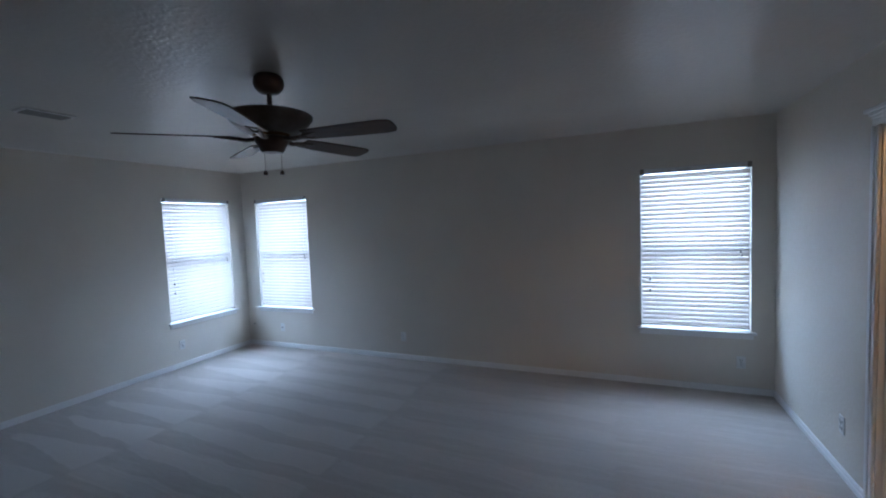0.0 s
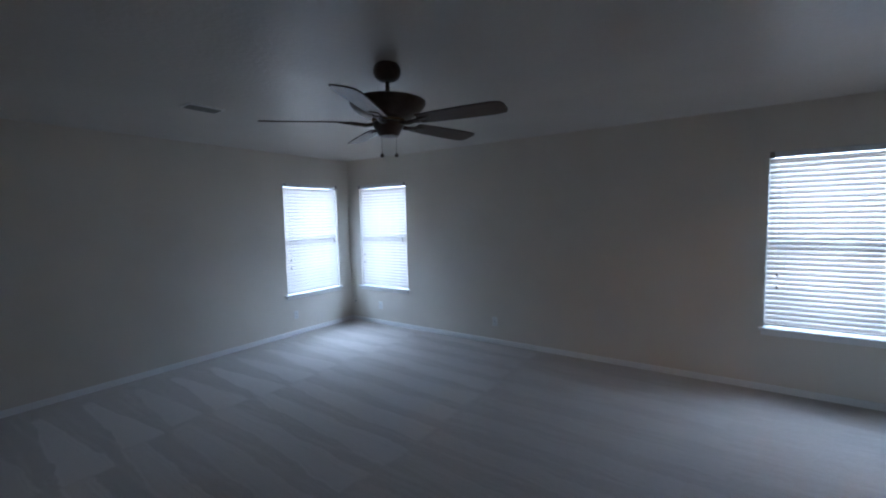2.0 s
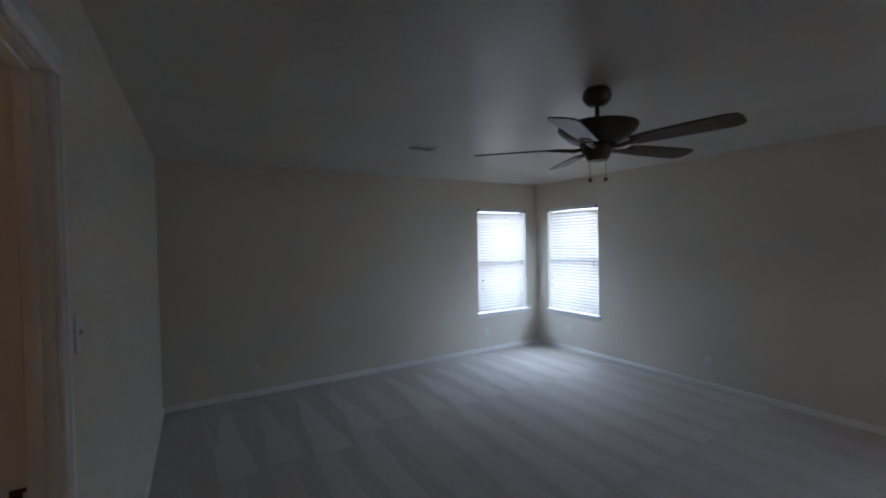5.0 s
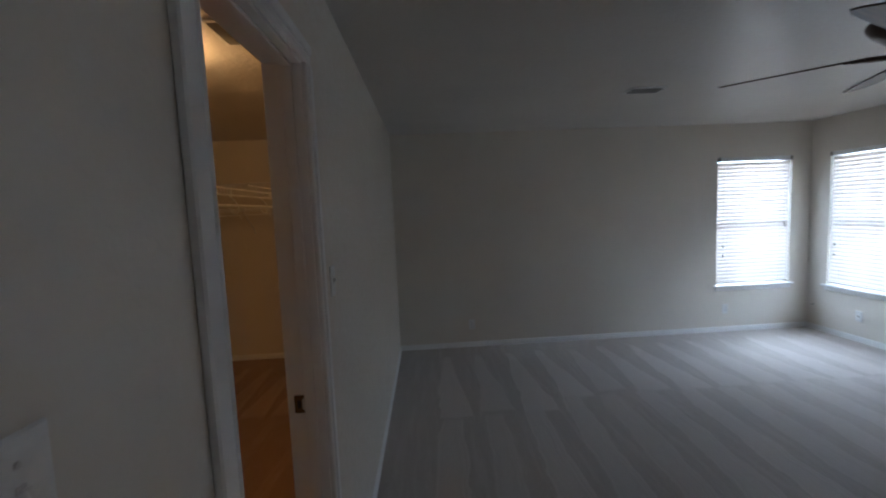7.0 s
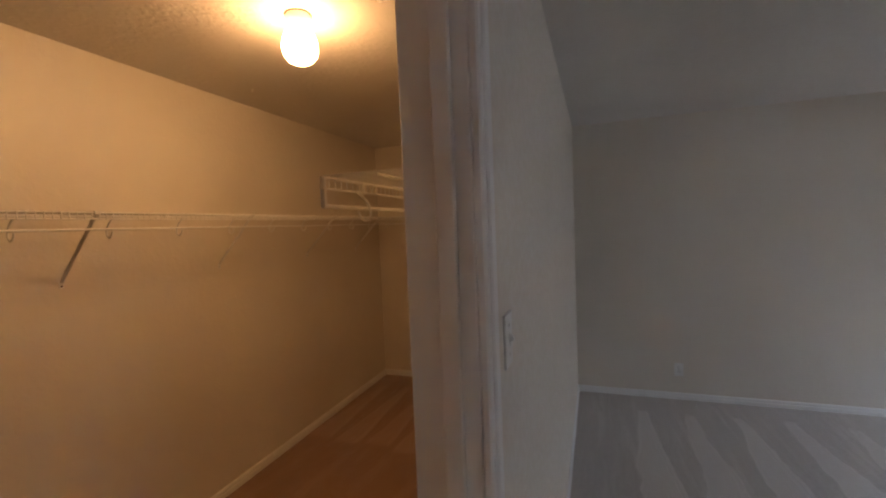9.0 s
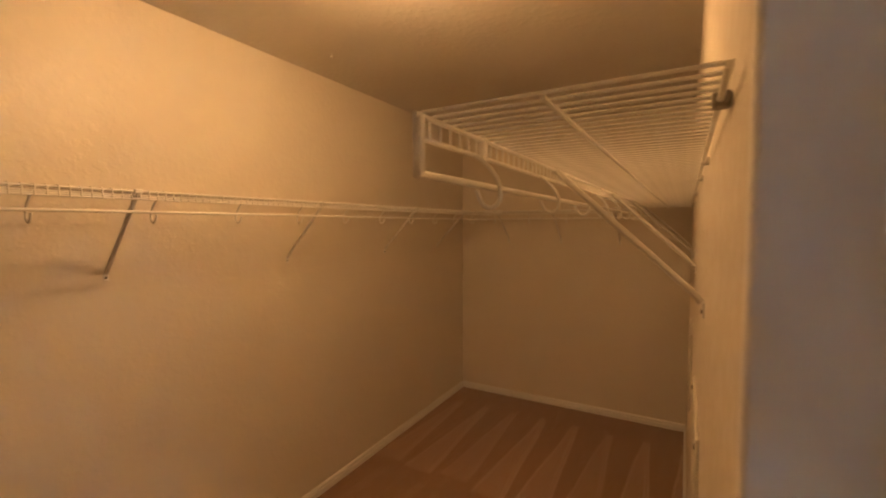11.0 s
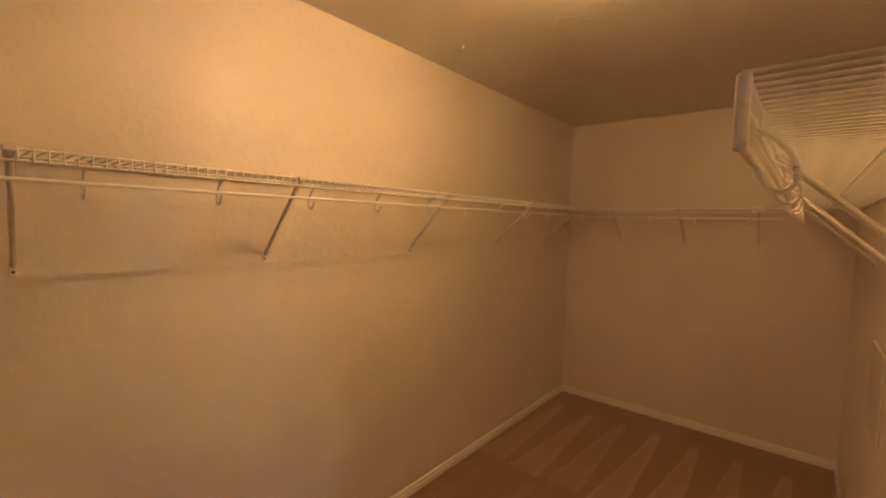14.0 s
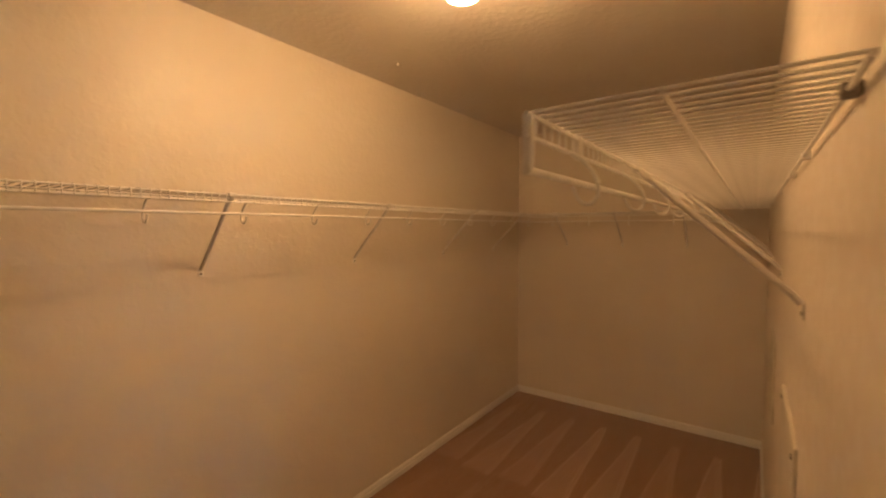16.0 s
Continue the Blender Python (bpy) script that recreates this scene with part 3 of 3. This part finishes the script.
def cable_plate(m):
    th = thing("cable_plate", "ivory cable jack plate on painted wall", "wall plate", m)
    part("plate", box(B(), -0.035, 0.035, 0, 0.006, -0.057, 0.057, 0.003), PLATE, th)
    part("jack", lathe(B(), [(0.008, 0), (0.008, 0.004), (0.0045, 0.004), (0.0045, 0.012)], 12), BRASS, th, "", True, pose(0, 0.006, 0, -90))
    return th


outlet(pose(0, -1.029, 0.272, 0, 0, -90))
outlet(pose(0, -4.074, 0.262, 0, 0, -90))
outlet(pose(2.516, 0, 0.275, 0, 0, 180))
outlet(pose(5.933, 0, 0.280, 0, 0, 180))
outlet(pose(XE, -1.217, 0.316, 0, 0, 90))
cable_plate(pose(0.612, 0, 0.275, 0, 0, 180))
switch("ivory toggle switch plate beside the closet doorway", SOUTH @ pose(3.175, 0, 1.345), 1)
switch("ivory toggle switch plate on painted wall", SOUTH @ pose(4.388, 0, 1.357), 1)
stub = thing("cable_stub", "short dark cable stub poking out near the corner", "cable", pose(0.10, 0, 0.30))
part("cable", tube(B(), [(0, 0, 0), (0, -0.02, 0), (0.004, -0.035, -0.006)], 0.0035, 8), SLOT, stub, "", True)


# ---- closet: ventilated wire shelving ----
def wire_shelf(label, m, length, depth, braces, hooks, caps, clips, drop=0.292, lean=0.0):
    """Local x along the wall, y out of it, z = 0 at the deck. drop: from the deck to the braces' screws; lean: how far a brace's head stands along the wall from its foot."""
    th = thing("wire_shelf", label, "shelf", m, "closet wire shelves")
    for name, y, z, r in (("back_rail", 0.010, -0.002, 0.0032), ("middle_rail", depth * 0.52, -0.0042, 0.0027), ("front_rail", depth, 0.0, 0.0032), ("lip_rail", depth + 0.001, -0.025, 0.0032)):
        part(name, tube(B(), [(0, y, z), (length, y, z)], r, 8), WIRE, th, "", True)
    part("hang_rod", tube(B(), [(0.004, depth, -0.066), (length - 0.004, depth, -0.066)], 0.0050, 10), WIRE, th, "white enamelled hanging rod", True)
    me = mesh_of("wire", tube(B(), [(0, 0.006, 0.0035), (0, depth - 0.002, 0.0035), (0, depth + 0.0045, 0.001), (0, depth + 0.0045, -0.027)], 0.0021, 6), WIRE, True)
    n = int(length / 0.0254)
    for i in range(n):
        again("wire", me, th, pose(0.012 + i * (length - 0.024) / (n - 1), 0, 0))
    hook_pts = [(0, depth + 0.001, -0.024), (0, depth - 0.018, -0.038), (0, depth - 0.033, -0.056), (0, depth - 0.041, -0.076), (0, depth - 0.038, -0.094), (0, depth - 0.026, -0.102), (0, depth - 0.012, -0.095), (0, depth - 0.003, -0.074)]
    hook_pts = rounded(rounded(hook_pts))
    hm = mesh_of("hook", tube(B(), hook_pts, 0.0034, 7), WIRE, True)
    for x in hooks:
        again("hook", hm, th, pose(x, 0, 0))
    bar = tube(B(), [(lean, depth - 0.004, -0.002), (lean * 0.93, depth - 0.026, -0.026), (0, 0.020, 0.030 - drop), (0, 0.006, 0.012 - drop)], 0.0072, 8, 1.0)
    brm = mesh_of("brace", bar, STEEL, True)
    foot = mesh_of("brace_foot", box(B(), -0.009, 0.009, 0.0, 0.004, -0.018 - drop, 0.014 - drop, 0.0015), WIRE)
    # the head: a saddle over the front rail with two cheeks that taper down to the bar
    saddle = box(B(), lean - 0.013, lean + 0.013, depth - 0.006, depth + 0.008, -0.008, 0.007, 0.003)
    for sx in (-1, 1):
        tube(saddle, [(lean + sx * 0.011, depth - 0.002, -0.004), (lean + sx * 0.004, depth - 0.020, -0.026)], 0.004, 6)
    head = mesh_of("brace_clip", saddle, STEEL)
    scr = mesh_of("screw", lathe(B(), [(0.0045, 0.0), (0.0035, 0.002)], 10), SCREW)
    for x in braces:
        b = again("brace", brm, th, pose(x, 0, 0))
        again("brace_foot", foot, b, pose(0, 0, 0))
        again("brace_clip", head, b, pose(0, 0, 0))
        again("screw", scr, b, pose(0, 0.004, -drop - 0.006, -90))
    for x in caps:
        bm = box(B(), x - 0.006, x + 0.006, depth - 0.005, depth + 0.008, -0.071, 0.003, 0.004, 2)
        part("end_cap", bm, WIRE, th, "white plastic end cap")
    cm = mesh_of("wall_clip", box(B(), -0.006, 0.006, 0.0, 0.015, -0.010, 0.007, 0.002), WIRE)
    for x in clips:
        again("wall_clip", cm, th, pose(x, 0, 0))
    for x in caps:
        bm = box(B(), x + 0.165, x + 0.180, depth - 0.005, depth + 0.007, -0.031, 0.005, 0.003)
        part("joiner", bm, WIRE, th, "white plastic joiner on the shelf lip")
        part("end_bracket", box(B(), x + 0.090, x + 0.108, 0.0, 0.017, -0.010, 0.007, 0.004, 2), BRACKET, th, "grey plastic clip on the wall")
    return th


SZ = 1.696
wire_shelf("long white wire shelf with hanging rod on closet wall", pose(KW, KS, SZ), KE - KW, 0.295,
           [x - KW for x in (0.488, 1.231, 2.077, 2.888, 3.582, 4.35)], [x - KW for x in [0.36 + 0.3117 * i for i in range(15)]], [], [x - KW for x in (0.2, 0.8, 1.6, 2.45, 3.2, 4.0, 4.7)], 0.292, 0.020)
wire_shelf("short white wire shelf across the closet end wall", pose(KW, -5.37, SZ, 0, 0, -90), 1.245, 0.300,
           [0.14, 0.605, 1.072], [0.2, 0.5, 0.8, 1.1], [], [0.1, 0.6, 1.1], 0.258)
wire_shelf("white wire shelf with plastic end cap on closet wall", SOUTH @ pose(3.222, -ST, 1.709, 0, 0, 180), 3.195, 0.298,
           [0.581, 1.41, 2.23, 2.96], [0.15 + 0.305 * i for i in range(10)], [0.010], [0.575, 0.93, 1.6, 2.4, 3.0])
for y in (-6.433, -5.511):
    c = thing("shelf_clip", "white plastic connector clip on wire shelf front", "clip", pose(KW + 0.30, y, SZ - 0.004))
    part("clip", box(B(), -0.004, 0.016, -0.030, 0.030, -0.018, 0.015, 0.004), PLATE, c)


# ---- closet: wall panels, lamp, small things ----
def access_panel(label, x0, x1, z0, z1, screws):
    th = thing("access_panel", label, "panel", SOUTH @ pose((x0 + x1) / 2, -ST, (z0 + z1) / 2, 0, 0, 180))
    w, h = x1 - x0, z1 - z0
    part("cover", box(B(), -w / 2, w / 2, 0, 0.008, -h / 2, h / 2, 0.002), PANEL, th)
    if screws:
        for sx in (-1, 1):
            for sz in (-1, 1):
                part("screw", lathe(B(), [(0.007, 0.0), (0.005, 0.003)], 12), SCREW, th, "", True, pose(sx * (w / 2 - 0.025), 0.0078, sz * (h / 2 - 0.028), -90))
    return th


access_panel("painted wooden access panel screwed to closet wall", 2.18, 2.612, 0.62, 1.135, True)
access_panel("painted flush access panel on closet wall", 1.22, 1.56, 0.78, 1.115, False)


def globe_light(label, m):
    th = thing("ceiling_light", label, "ceiling light", m)
    part("holder", lathe(B(), [(0.046, 0), (0.050, -0.008), (0.048, -0.024), (0.042, -0.036), (0.038, -0.042)], 32), WIRE, th, "", True)
    part("globe", lathe(B(), [(0.038, -0.040), (0.043, -0.052), (0.058, -0.075), (0.068, -0.105), (0.0705, -0.130), (0.065, -0.156), (0.048, -0.178), (0.024, -0.190), (0.004, -0.193)], 32), GLOBE, th, "glowing frosted globe", True)
    return th


globe_light("lit frosted glass globe in a white ceiling holder", pose(2.599, -5.854, H))
globe_light("lit glass globe on the hall ceiling", pose(7.2, -3.0, H))
hook = thing("ceiling_hook", "small white screw hook in the closet ceiling", "hook", pose(2.006, -6.638, H))
part("hook", tube(B(), [(0, 0, 0), (0, 0, -0.012), (0.006, 0, -0.020), (0.010, 0, -0.014)], 0.003, 7), WIRE, hook, "", True)
nail = thing("wall_anchor", "small pale plastic anchor in painted closet wall", "anchor", pose(3.455, KS, 1.409))
part("plug", tube(B(), [(0, 0, 0), (0, 0.003, 0)], 0.0045, 9), PANEL, nail, "", True)
